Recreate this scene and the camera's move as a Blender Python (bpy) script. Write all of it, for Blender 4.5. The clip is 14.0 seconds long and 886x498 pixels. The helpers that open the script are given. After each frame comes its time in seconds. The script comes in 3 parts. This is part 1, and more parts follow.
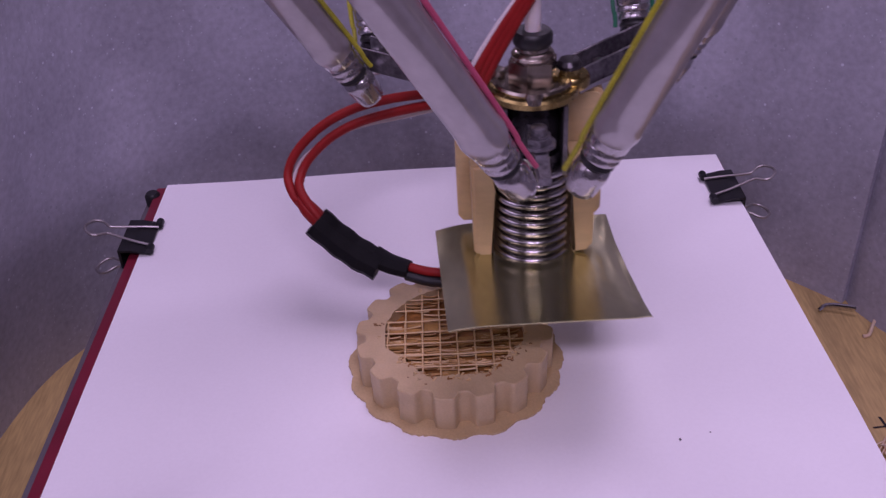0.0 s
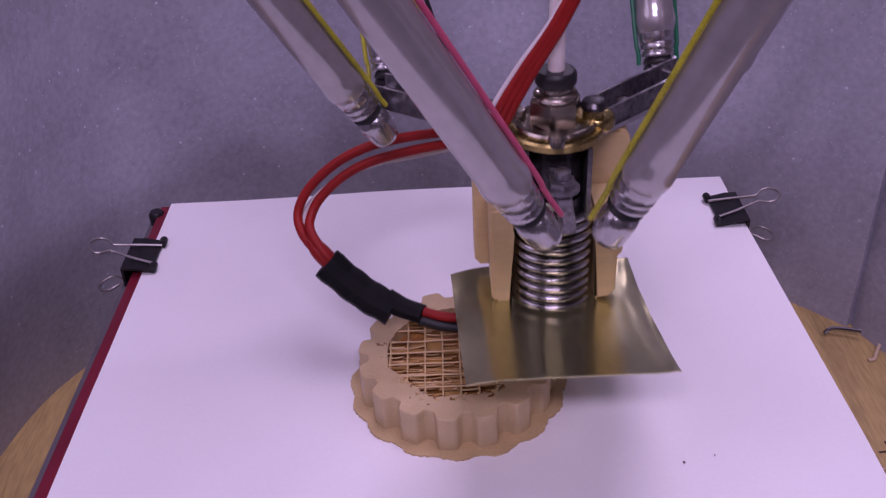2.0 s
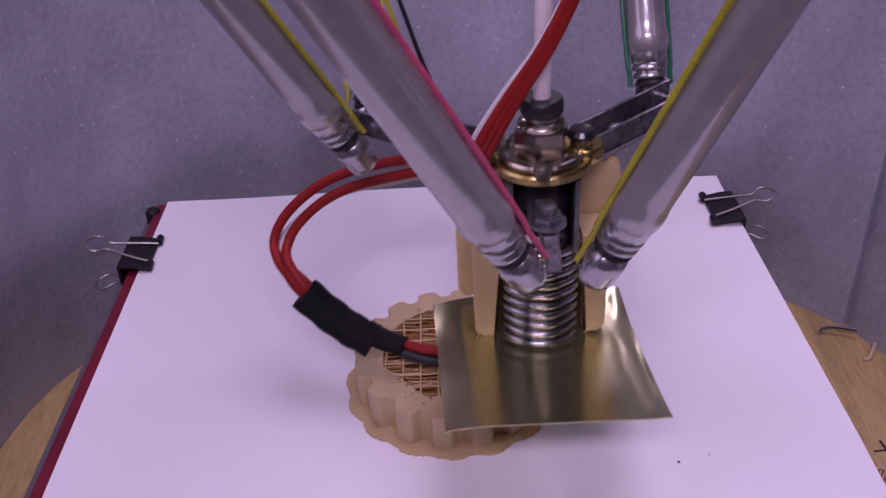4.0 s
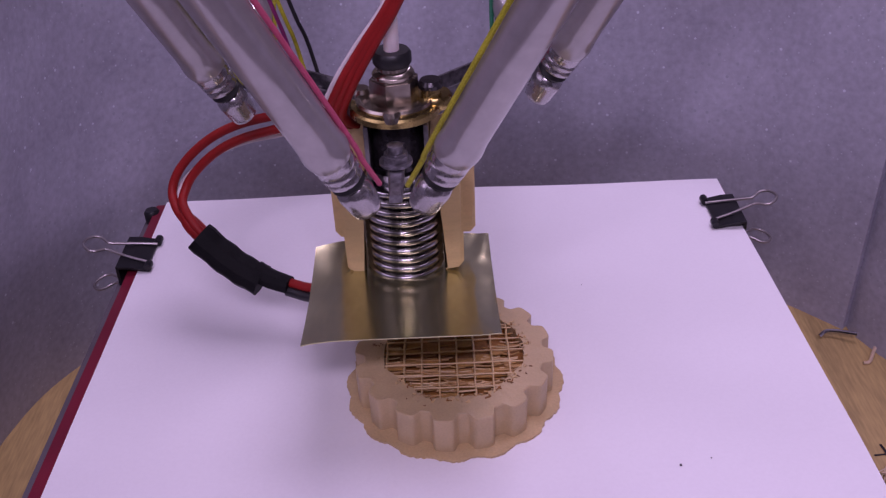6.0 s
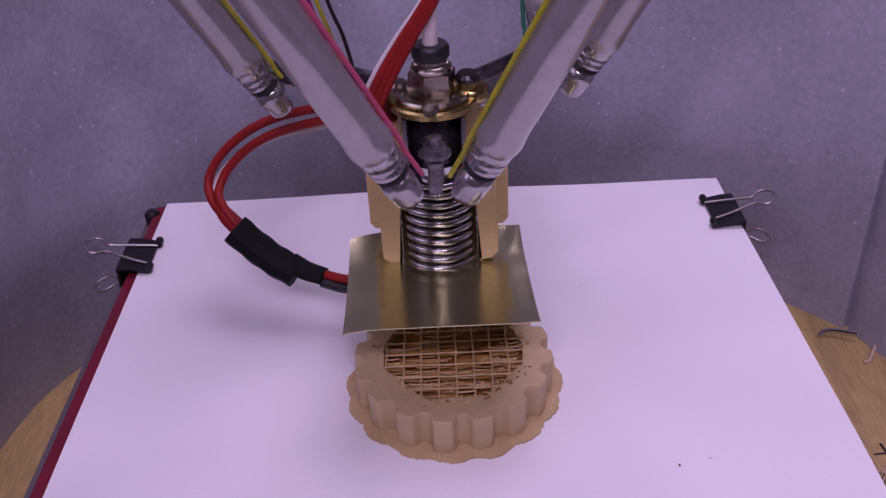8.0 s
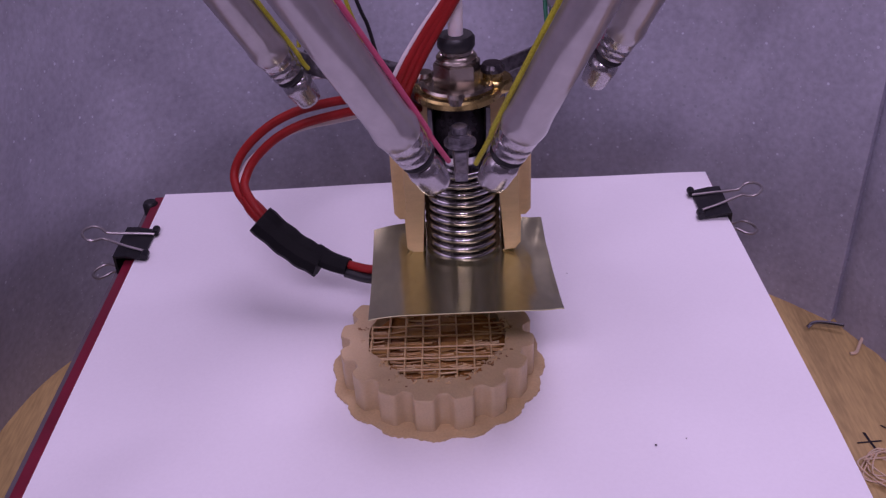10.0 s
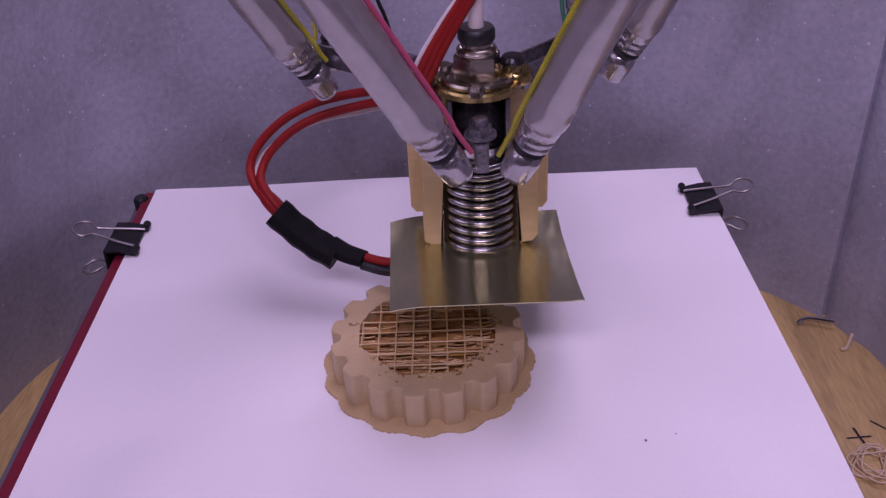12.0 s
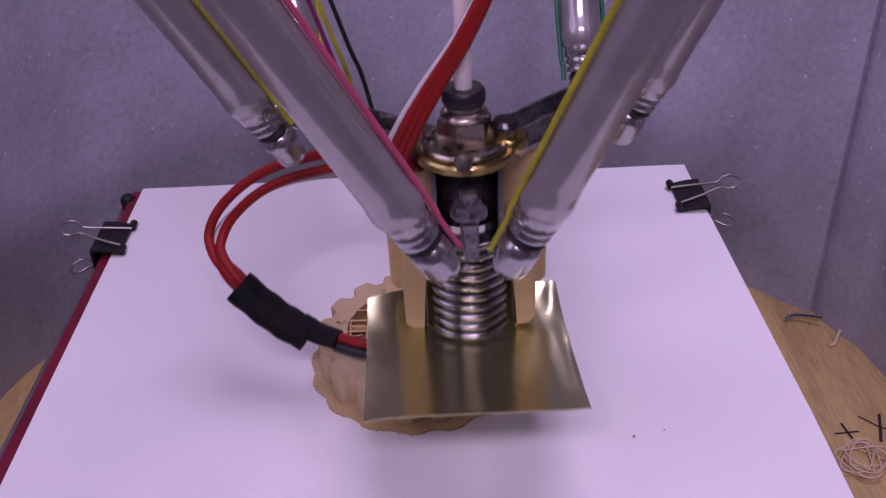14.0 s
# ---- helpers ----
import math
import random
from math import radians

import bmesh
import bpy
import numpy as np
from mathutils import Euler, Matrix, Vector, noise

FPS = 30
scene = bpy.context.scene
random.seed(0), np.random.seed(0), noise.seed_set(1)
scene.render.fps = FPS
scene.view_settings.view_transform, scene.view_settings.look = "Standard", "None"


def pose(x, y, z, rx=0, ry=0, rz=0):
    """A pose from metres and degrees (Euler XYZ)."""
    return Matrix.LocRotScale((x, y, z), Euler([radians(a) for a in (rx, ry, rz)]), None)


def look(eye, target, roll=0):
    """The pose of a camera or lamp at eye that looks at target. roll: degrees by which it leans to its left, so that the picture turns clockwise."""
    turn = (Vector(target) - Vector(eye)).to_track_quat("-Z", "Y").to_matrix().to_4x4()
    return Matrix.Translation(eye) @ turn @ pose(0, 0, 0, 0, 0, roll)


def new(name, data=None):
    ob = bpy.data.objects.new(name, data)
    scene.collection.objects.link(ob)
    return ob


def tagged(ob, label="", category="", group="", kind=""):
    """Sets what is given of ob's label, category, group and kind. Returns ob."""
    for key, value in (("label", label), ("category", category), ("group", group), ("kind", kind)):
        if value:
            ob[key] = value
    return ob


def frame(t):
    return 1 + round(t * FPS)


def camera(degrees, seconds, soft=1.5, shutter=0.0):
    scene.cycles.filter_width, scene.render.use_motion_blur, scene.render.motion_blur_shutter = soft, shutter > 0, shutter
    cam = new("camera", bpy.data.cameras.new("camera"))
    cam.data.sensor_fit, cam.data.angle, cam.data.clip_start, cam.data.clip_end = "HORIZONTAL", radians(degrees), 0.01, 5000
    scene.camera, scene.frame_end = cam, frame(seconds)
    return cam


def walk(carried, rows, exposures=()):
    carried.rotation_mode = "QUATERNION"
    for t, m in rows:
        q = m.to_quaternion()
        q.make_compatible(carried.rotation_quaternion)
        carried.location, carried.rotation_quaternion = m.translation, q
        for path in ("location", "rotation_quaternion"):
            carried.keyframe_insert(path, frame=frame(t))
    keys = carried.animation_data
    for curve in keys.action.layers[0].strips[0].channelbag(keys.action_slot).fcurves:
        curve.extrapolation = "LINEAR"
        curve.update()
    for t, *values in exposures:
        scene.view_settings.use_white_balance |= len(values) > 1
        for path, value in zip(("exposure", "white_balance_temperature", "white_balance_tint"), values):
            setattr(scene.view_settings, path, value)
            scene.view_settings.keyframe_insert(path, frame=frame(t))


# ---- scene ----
cam = camera(50.5, 14.0, soft=1.3, shutter=0.3)
PATH = [
    (0, (0.002, -0.319, 0.189), (-0.014, 1.311, -0.971), -3.5),
    (0.5, (0.001, -0.318, 0.189), (-0.024, 1.328, -0.947), -3.5),
    (1, (0.001, -0.318, 0.189), (-0.023, 1.337, -0.934), -3.3),
    (1.5, (0.001, -0.318, 0.189), (-0.019, 1.335, -0.937), -3.2),
    (2, (0.002, -0.319, 0.188), (-0.019, 1.338, -0.932), -3.2),
    (2.5, (0.003, -0.318, 0.189), (-0.019, 1.334, -0.937), -3.1),
    (5, (0.002, -0.319, 0.189), (-0.01, 1.333, -0.939), -2.9),
    (5.5, (0.001, -0.319, 0.189), (-0.008, 1.335, -0.936), -2.7),
    (6, (0.001, -0.318, 0.188), (-0.007, 1.337, -0.934), -2.6),
    (6.5, (0.001, -0.318, 0.189), (-0.008, 1.334, -0.938), -2.6),
    (7, (0.002, -0.318, 0.189), (-0.01, 1.334, -0.939), -2.7),
    (7.5, (0.002, -0.318, 0.188), (-0.008, 1.336, -0.935), -2.8),
    (8, (0.002, -0.318, 0.189), (-0.011, 1.335, -0.936), -2.9),
    (10.5, (0.011, -0.328, 0.186), (-0.031, 1.337, -0.921), -3.1),
    (11, (0.01, -0.328, 0.186), (-0.026, 1.336, -0.923), -3.0),
    (11.5, (0.011, -0.328, 0.185), (-0.022, 1.335, -0.925), -2.8),
    (12, (0.011, -0.327, 0.186), (-0.016, 1.332, -0.93), -2.8),
    (12.5, (0.012, -0.328, 0.186), (-0.013, 1.331, -0.931), -3.1),
    (13, (0.012, -0.328, 0.186), (-0.005, 1.331, -0.931), -3.0),
    (13.5, (0.013, -0.327, 0.186), (0.004, 1.331, -0.932), -3.0),
    (14, (0.012, -0.327, 0.185), (0.004, 1.332, -0.932), -2.7),
]
walk(cam, [(t, look(eye, target, roll)) for t, eye, target, roll in PATH],
     [(0, 0.02), (1.5, -0.02), (2.0, 0.14), (2.5, 0.08), (5.0, 0.05), (5.5, 0.2), (6.0, 0.10), (6.5, 0.04), (14.0, 0.05)])

# ---- world, lights, exposure ----
world = bpy.data.worlds.new("room_air")
world.use_nodes = True
world.node_tree.nodes["Background"].inputs[0].default_value = (0.60, 0.50, 0.78, 1)
world.node_tree.nodes["Background"].inputs[1].default_value = 0.25
scene.world = world


def area_lamp(name, eye, target, sx, sy, watts, color):
    data = bpy.data.lights.new(name, "AREA")
    data.shape, data.size, data.size_y, data.energy, data.color = "RECTANGLE", sx, sy, watts, color
    ob = new(name, data)
    ob.matrix_world = look(eye, target)
    return ob


# an added fill on the left to lift the right foam, two small lamps high behind the printer, a bar of four small diodes
# in front, and a panel overhead
LAMP = (0.825, 0.626, 1.0)
area_lamp("side_fill", (-0.82, -0.40, 0.72), (0.06, 0.0, 0.0), 0.60, 0.60, 2.3, LAMP)
area_lamp("back_lamp", (-0.40, 0.80, 0.66), (0.0, -0.10, 0.0), 0.13, 0.13, 0.9, LAMP)
area_lamp("back_lamp", (0.30, 0.74, 0.50), (0.0, -0.10, 0.0), 0.11, 0.11, 1.2, LAMP)
for lamp_x in (-0.14, -0.05, 0.04, 0.13):
    area_lamp("diode_lamp", (lamp_x, -0.60, 0.56), (0.03, -0.03, 0.0), 0.06, 0.06, 0.54, LAMP)
area_lamp("overhead_lamp", (0.14, 0.0, 0.80), (0.05, -0.03, 0.0), 0.40, 0.40, 3.1, LAMP)


# ---- materials ----
def material(name, color, rough=0.5, metal=0.0, vary=0.12, scale=300.0, fine=2500.0, bump=0.0, bump_scale=1500.0, dark=None,
             stretch=(1, 1, 1), spec=0.5, glass=0.0, coat=0.0, subsurface=0.0):
    """A surface with variation at two scales, and a fine relief."""
    m = bpy.data.materials.new(name)
    m.use_nodes = True
    nt = m.node_tree
    n, ln = nt.nodes, nt.links
    b = n["Principled BSDF"]
    tc = n.new("ShaderNodeTexCoord")
    mp = n.new("ShaderNodeMapping")
    mp.inputs["Scale"].default_value = stretch
    ln.new(tc.outputs["Object"], mp.inputs["Vector"])
    big, small = n.new("ShaderNodeTexNoise"), n.new("ShaderNodeTexNoise")
    big.inputs["Scale"].default_value, big.inputs["Detail"].default_value = scale, 3
    small.inputs["Scale"].default_value, small.inputs["Detail"].default_value = fine, 2
    mix = n.new("ShaderNodeMix")
    mix.data_type = "FLOAT"
    mix.inputs[0].default_value = 0.45
    ln.new(big.outputs["Fac"], mix.inputs[2])
    ln.new(small.outputs["Fac"], mix.inputs[3])
    for t in (big, small):
        ln.new(mp.outputs["Vector"], t.inputs["Vector"])
    ramp = n.new("ShaderNodeValToRGB")
    lo = dark if dark else [c * (1 - 2.2 * vary) for c in color]
    hi = [min(1.0, c * (1 + 1.2 * vary)) for c in color]
    ramp.color_ramp.elements[0].position, ramp.color_ramp.elements[0].color = 0.3, (*lo, 1)
    ramp.color_ramp.elements[1].position, ramp.color_ramp.elements[1].color = 0.7, (*hi, 1)
    ln.new(mix.outputs[0], ramp.inputs["Fac"])
    ln.new(ramp.outputs["Color"], b.inputs["Base Color"])
    b.inputs["Metallic"].default_value = metal
    b.inputs["Specular IOR Level"].default_value = spec
    b.inputs["Transmission Weight"].default_value = glass
    b.inputs["Coat Weight"].default_value = coat
    b.inputs["Coat Roughness"].default_value = 0.10
    b.inputs["Coat IOR"].default_value = 2.1
    b.inputs["Subsurface Weight"].default_value = subsurface
    b.inputs["Subsurface Radius"].default_value = (0.002, 0.0012, 0.0007)
    rr = n.new("ShaderNodeMapRange")
    rr.inputs["To Min"].default_value, rr.inputs["To Max"].default_value = rough * 0.8, min(1.0, rough * 1.25)
    ln.new(big.outputs["Fac"], rr.inputs["Value"])
    ln.new(rr.outputs["Result"], b.inputs["Roughness"])
    if bump:
        bn, bm_ = n.new("ShaderNodeTexNoise"), n.new("ShaderNodeBump")
        bn.inputs["Scale"].default_value, bn.inputs["Detail"].default_value = bump_scale, 4
        ln.new(mp.outputs["Vector"], bn.inputs["Vector"])
        bm_.inputs["Strength"].default_value, bm_.inputs["Distance"].default_value = bump, 0.0004
        ln.new(bn.outputs["Fac"], bm_.inputs["Height"])
        ln.new(bm_.outputs["Normal"], b.inputs["Normal"])
    return m


PAPER = material("white_paper", (0.86, 0.85, 0.87), 0.75, vary=0.015, scale=25, fine=900, bump=0.05, bump_scale=60, spec=0.3)
FOAM = material("grey_foam_sheet", (0.418, 0.424, 0.50), 0.66, vary=0.12, scale=30, fine=420, bump=0.28, bump_scale=380, spec=0.3)


def paint_grains(m, scale, size, color):
    """Scattered tiny grains mixed into the base colour; the pale ones paint glints."""
    n, ln = m.node_tree.nodes, m.node_tree.links
    b = n["Principled BSDF"]
    src = b.inputs["Base Color"].links[0].from_socket
    tc, vo, lt, mix = n.new("ShaderNodeTexCoord"), n.new("ShaderNodeTexVoronoi"), n.new("ShaderNodeMath"), n.new("ShaderNodeMix")
    vo.inputs["Scale"].default_value = scale
    ln.new(tc.outputs["Object"], vo.inputs["Vector"])
    lt.operation = "LESS_THAN"
    lt.inputs[1].default_value = size
    ln.new(vo.outputs["Distance"], lt.inputs[0])
    mix.data_type = "RGBA"
    ln.new(lt.outputs[0], mix.inputs[0])
    ln.new(src, mix.inputs[6])
    mix.inputs[7].default_value = (*color, 1)
    ln.new(mix.outputs[2], b.inputs["Base Color"])


paint_grains(FOAM, 330, 0.12, (0.50, 0.525, 0.59))
paint_grains(FOAM, 240, 0.15, (0.36, 0.375, 0.44))
paint_grains(FOAM, 130, 0.07, (0.62, 0.65, 0.72))
PLY = material("plywood_bench", (0.50, 0.36, 0.145), 0.55, vary=0.18, scale=9, fine=110, stretch=(9, 1, 1), bump=0.15, bump_scale=200)
RED_BED = material("red_heated_bed", (0.19, 0.010, 0.030), 0.45, vary=0.15, scale=60)
GREY_EDGE = material("grey_aluminium_edge", (0.17, 0.155, 0.175), 0.5, 0.4, scale=80)
PRINT = material("tan_printed_plastic", (0.535, 0.41, 0.23), 0.5, vary=0.06, scale=160, fine=1800, bump=0.35, bump_scale=900, subsurface=0.15)
BRIM = material("tan_brim", (0.55, 0.41, 0.21), 0.55, vary=0.08, scale=160, fine=1500, bump=0.4, bump_scale=1200, subsurface=0.15)
INFILL = material("tan_infill", (0.66, 0.48, 0.235), 0.45, vary=0.10, scale=300, fine=2500, bump=0.3, subsurface=0.15)
# same plastic as PRINT; shade inside the lattice is put into these browns
DEEP = material("shaded_brown_infill", (0.33, 0.15, 0.035), 0.5, vary=0.2, scale=250, fine=1200, bump=0.3)
STRAND = material("shaded_brown_strands", (0.45, 0.26, 0.075), 0.45, vary=0.18, scale=300, fine=2500, bump=0.3, subsurface=0.1)
PIT_SHADE = material("pit_shade_brown", (0.24, 0.125, 0.045), 0.6, vary=0.2)
MOUNT = material("yellow_tan_mount", (0.70, 0.53, 0.27), 0.5, vary=0.06, scale=120, fine=1800, bump=0.3, bump_scale=700, stretch=(1, 1, 5), subsurface=0.1)
BRASS = material("brass_sheet", (0.58, 0.565, 0.315), 0.20, 0.95, vary=0.09, scale=70, fine=600, stretch=(1, 0.3, 1), bump=0.05, bump_scale=110)
BRASS_RING = material("brass_flange", (0.46, 0.36, 0.14), 0.26, 1.0, vary=0.18, scale=200)
ALU = material("satin_aluminium", (0.36, 0.335, 0.345), 0.45, 0.55, vary=0.08, scale=60, fine=300, coat=1.0)
FIN_STEEL = material("dark_turned_steel", (0.50, 0.485, 0.49), 0.2, 1.0, vary=0.15, scale=300)
STEEL = material("bright_steel", (0.58, 0.57, 0.58), 0.18, 1.0, vary=0.08, scale=300)
PLUG = material("grey_end_plug", (0.42, 0.40, 0.42), 0.26, 0.85, vary=0.15, scale=250, coat=0.5)
DARK_STEEL = material("dark_steel_arm", (0.22, 0.21, 0.23), 0.32, 0.8, vary=0.35, scale=130, fine=700, bump=0.1, bump_scale=300)
BLACK_STEEL = material("black_steel", (0.05, 0.045, 0.05), 0.22, 0.6, vary=0.3, scale=130, fine=700)
NICKEL = material("nickel_fitting", (0.42, 0.375, 0.32), 0.24, 1.0, vary=0.12, scale=200)
CLIP_WIRE = material("dull_clip_wire", (0.40, 0.375, 0.37), 0.42, 0.9, vary=0.12, scale=200)
RUBBER = material("black_rubber", (0.012, 0.012, 0.014), 0.45, vary=0.2)
TAPE = material("black_insulating_tape", (0.006, 0.006, 0.007), 0.62, vary=0.25, scale=150, bump=0.5, bump_scale=260, spec=0.14)
BLACK_PAINT = material("black_clip_enamel", (0.012, 0.012, 0.014), 0.38, vary=0.2, spec=0.35)
RED_WIRE = material("red_silicone_wire", (0.27, 0.010, 0.009), 0.5, vary=0.08, scale=200, spec=0.3)
WHITE_WIRE = material("white_wire", (0.66, 0.60, 0.60), 0.4, vary=0.05)
PINK = material("pink_wire", (0.54, 0.09, 0.18), 0.4, vary=0.08)
YELLOW = material("yellow_wire", (0.46, 0.44, 0.03), 0.4, vary=0.28, scale=90)
GREEN = material("green_wire", (0.01, 0.14, 0.07), 0.4, vary=0.1)
MAGENTA = material("purple_wire", (0.22, 0.02, 0.13), 0.4, vary=0.1)
BLACK_WIRE = material("black_wire", (0.01, 0.01, 0.012), 0.4, vary=0.1)
PTFE = material("milky_tube", (0.80, 0.74, 0.72), 0.35, vary=0.03, subsurface=0.2)
INK = material("black_marker_ink", (0.02, 0.015, 0.02), 0.6, vary=0.2)
NATURAL = material("pale_filament", (0.66, 0.52, 0.36), 0.4, vary=0.08, subsurface=0.2)
DUST = material("dark_speck", (0.10, 0.09, 0.10), 0.7)
ROOM_GREY = material("added_room_grey", (0.24, 0.22, 0.235), 0.8, vary=0.03, scale=4, fine=60)


# ---- mesh helpers ----
def part(name, bm, mat, parent=None, label="", smooth=True):
    """One mesh object out of a bmesh, under a thing or a part."""
    bmesh.ops.recalc_face_normals(bm, faces=bm.faces)
    me = bpy.data.meshes.new(name)
    bm.to_mesh(me)
    bm.free()
    me.materials.append(mat)
    if smooth:
        me.shade_smooth()
        me.set_sharp_from_angle(angle=radians(38))
    ob = new(name, me)
    if parent is not None:
        ob.parent = parent
    if label:
        tagged(ob, label)
    return ob


def block(bm, lo, hi, bevel=0.0, m=None):
    """A box from corner to corner, with rounded edges."""
    b = bmesh.new()
    bmesh.ops.create_cube(b, size=1)
    for v in b.verts:
        v.co = Vector([(lo[i] + hi[i]) / 2 + v.co[i] * (hi[i] - lo[i]) for i in range(3)])
    if bevel:
        bmesh.ops.bevel(b, geom=b.edges[:], offset=bevel, segments=2, affect="EDGES", profile=0.6)
    add(bm, b, m)
    return bm


def add(bm, b, m=None):
    """Adds the bmesh b to bm."""
    if m is not None:
        b.transform(m)
    me = bpy.data.meshes.new("tmp")
    b.to_mesh(me)
    b.free()
    bm.from_mesh(me)
    bpy.data.meshes.remove(me)
    return bm


def lathe(bm, profile, m=None, seg=40):
    """A solid of revolution about z from (radius, height) pairs."""
    b = bmesh.new()
    rings = []
    for r, z in profile:
        if r <= 1e-7:
            rings.append([b.verts.new((0, 0, z))])
        else:
            rings.append([b.verts.new((r * math.cos(2 * math.pi * k / seg), r * math.sin(2 * math.pi * k / seg), z)) for k in range(seg)])
    for a, c in zip(rings, rings[1:]):
        for k in range(seg):
            q = [a[k % len(a)], a[(k + 1) % len(a)], c[(k + 1) % len(c)], c[k % len(c)]]
            q = list(dict.fromkeys(q))
            if len(q) > 2:
                b.faces.new(q)
    add(bm, b, m)
    return bm


def prism(bm, outline, z0, z1, m=None, bevel=0.0):
    """An outline in the plane, raised from z0 to z1."""
    b = bmesh.new()
    lo = [b.verts.new((x, y, z0)) for x, y in outline]
    hi = [b.verts.new((x, y, z1)) for x, y in outline]
    n = len(outline)
    b.faces.new(lo[::-1])
    top = b.faces.new(hi)
    for k in range(n):
        b.faces.new((lo[k], lo[(k + 1) % n], hi[(k + 1) % n], hi[k]))
    if bevel:
        bmesh.ops.bevel(b, geom=list(top.edges), offset=bevel, segments=2, affect="EDGES")
    add(bm, b, m)
    return bm


def glide(points, steps=8):
    """A smooth line through the points."""
    p = [Vector(q) for q in points]
    p = [2 * p[0] - p[1]] + p + [2 * p[-1] - p[-2]]
    line = []
    for a, b, c, d in zip(p, p[1:], p[2:], p[3:]):
        for k in range(steps):
            u = k / steps
            line.append(0.5 * (2 * b + (c - a) * u + (2 * a - 5 * b + 4 * c - d) * u * u + (3 * b - a - 3 * c + d) * u ** 3))
    line.append(p[-2])
    return line


def cable(bm, line, radius, seg=10, flat=1.0):
    """A round cable along a line of points; radius may be a list."""
    b = bmesh.new()
    rings, side = [], None
    for k, q in enumerate(line):
        t = (line[min(k + 1, len(line) - 1)] - line[max(k - 1, 0)]).normalized()
        if side is None:
            side = t.cross(Vector((0.13, 0.31, 0.94))).normalized()
        side = (side - t * side.dot(t)).normalized()
        up = t.cross(side)
        r = radius[k] if isinstance(radius, list) else radius
        rings.append([b.verts.new(q + side * (r * math.cos(a)) + up * (flat * r * math.sin(a))) for a in [2 * math.pi * j / seg for j in range(seg)]])
    for a, c in zip(rings, rings[1:]):
        for j in range(seg):
            b.faces.new((a[j], a[(j + 1) % seg], c[(j + 1) % seg], c[j]))
    b.faces.new(rings[0][::-1])
    b.faces.new(rings[-1])
    add(bm, b)
    return bm


def hexagon(r):
    return [(r * math.cos(math.pi * k / 3), r * math.sin(math.pi * k / 3)) for k in range(6)]


def empty(name, place=(0, 0, 0)):
    ob = new(name)
    ob.empty_display_size = 0.01
    ob.location = place
    return ob


# ---- large structure ----
BENCH = -0.055


def sheet_wall(name, plan, z0, z1, thick, label):
    """A foam sheet standing along a line of the plan, bowed smoothly; its thickness goes outwards."""
    line = [Vector((x, y, 0)) for x, y in plan]
    bm = bmesh.new()
    rows = []
    for k, q in enumerate(line):
        t = (line[min(k + 1, len(line) - 1)] - line[max(k - 1, 0)]).normalized()
        out = Vector((-t.y, t.x, 0))
        col = []
        for j in range(9):
            flank = min(1.0, max(0.0, (-q.x - 0.105) / 0.05)) ** 2
            z = z0 + (z1 + 0.03 * flank - z0) * j / 8
            w = 0.0012 * noise.noise(Vector((q.x * 14, q.y * 14, z * 11)))
            # the left flank of the sheet leans in, an added lean that darkens it
            w -= 0.028 * flank * (z - z0) / (z1 - z0)
            col.append((bm.verts.new((q.x + out.x * w, q.y + out.y * w, z)), bm.verts.new((q.x + out.x * (thick + w), q.y + out.y * (thick + w), z))))
        rows.append(col)
    for a, c in zip(rows, rows[1:]):
        for j in range(8):
            bm.faces.new((a[j][0], c[j][0], c[j + 1][0], a[j + 1][0]))
            bm.faces.new((a[j][1], a[j + 1][1], c[j + 1][1], c[j][1]))
        bm.faces.new((a[8][0], c[8][0], c[8][1], a[8][1]))
        bm.faces.new((a[0][0], a[0][1], c[0][1], c[0][0]))
    for e in (rows[0], rows[-1]):
        for j in range(8):
            bm.faces.new((e[j][0], e[j + 1][0], e[j + 1][1], e[j][1]))
    return tagged(part(name, bm, FOAM), label, "foam sheet", kind="structure")


def plan_line(points, steps=7):
    return [(q.x, q.y) for q in glide([(x, y, 0) for x, y in points], steps)]


sheet_wall("wall_back", plan_line([(-0.172, -0.28), (-0.168, -0.13), (-0.160, -0.062), (-0.143, -0.026), (-0.112, 0.012), (-0.07, 0.034),
                                   (-0.01, 0.040), (0.06, 0.034), (0.108, 0.018), (0.139, -0.0095), (0.1500, -0.0212), (0.1570, -0.0292)]),
           BENCH, 0.094, 0.004, "grey sparkling foam sheet bowed round the printer bed")
sheet_wall("wall_right", plan_line([(0.1590, -0.0262), (0.1600, -0.0330), (0.1644, -0.0439), (0.1700, -0.0600), (0.181, -0.13), (0.188, -0.28)]),
           BENCH, 0.094, 0.004, "second grey foam sheet standing on the bench")
# front edge, out of view, stops short to darken the arms' reflections
tagged(part("bench_floor", block(bmesh.new(), (-1.2, -0.31, BENCH - 0.03), (1.2, 1.0, BENCH), 0.002), PLY),
       "worn brown plywood bench top under the printer", "bench", kind="structure")

# an unseen plain room added round the bench, dark to limit bounce light
for name, lo, hi in (("room_wall_north", (-1.2, 1.0, -0.95), (1.2, 1.1, 1.5)), ("room_wall_south", (-1.2, -1.6, -0.95), (1.2, -1.5, 1.5)),
                     ("room_wall_west", (-1.3, -1.6, -0.95), (-1.2, 1.1, 1.5)), ("room_wall_east", (1.2, -1.6, -0.95), (1.3, 1.1, 1.5)),
                     ("floor", (-1.2, -1.5, -0.95), (1.2, 1.0, -0.90)),
                     ("ceiling", (-1.3, -1.6, 1.5), (1.3, 1.1, 1.6))):
    tagged(part(name, block(bmesh.new(), lo, hi), ROOM_GREY), "plain dull unseen surface added to close the room", "room wall", kind="structure")


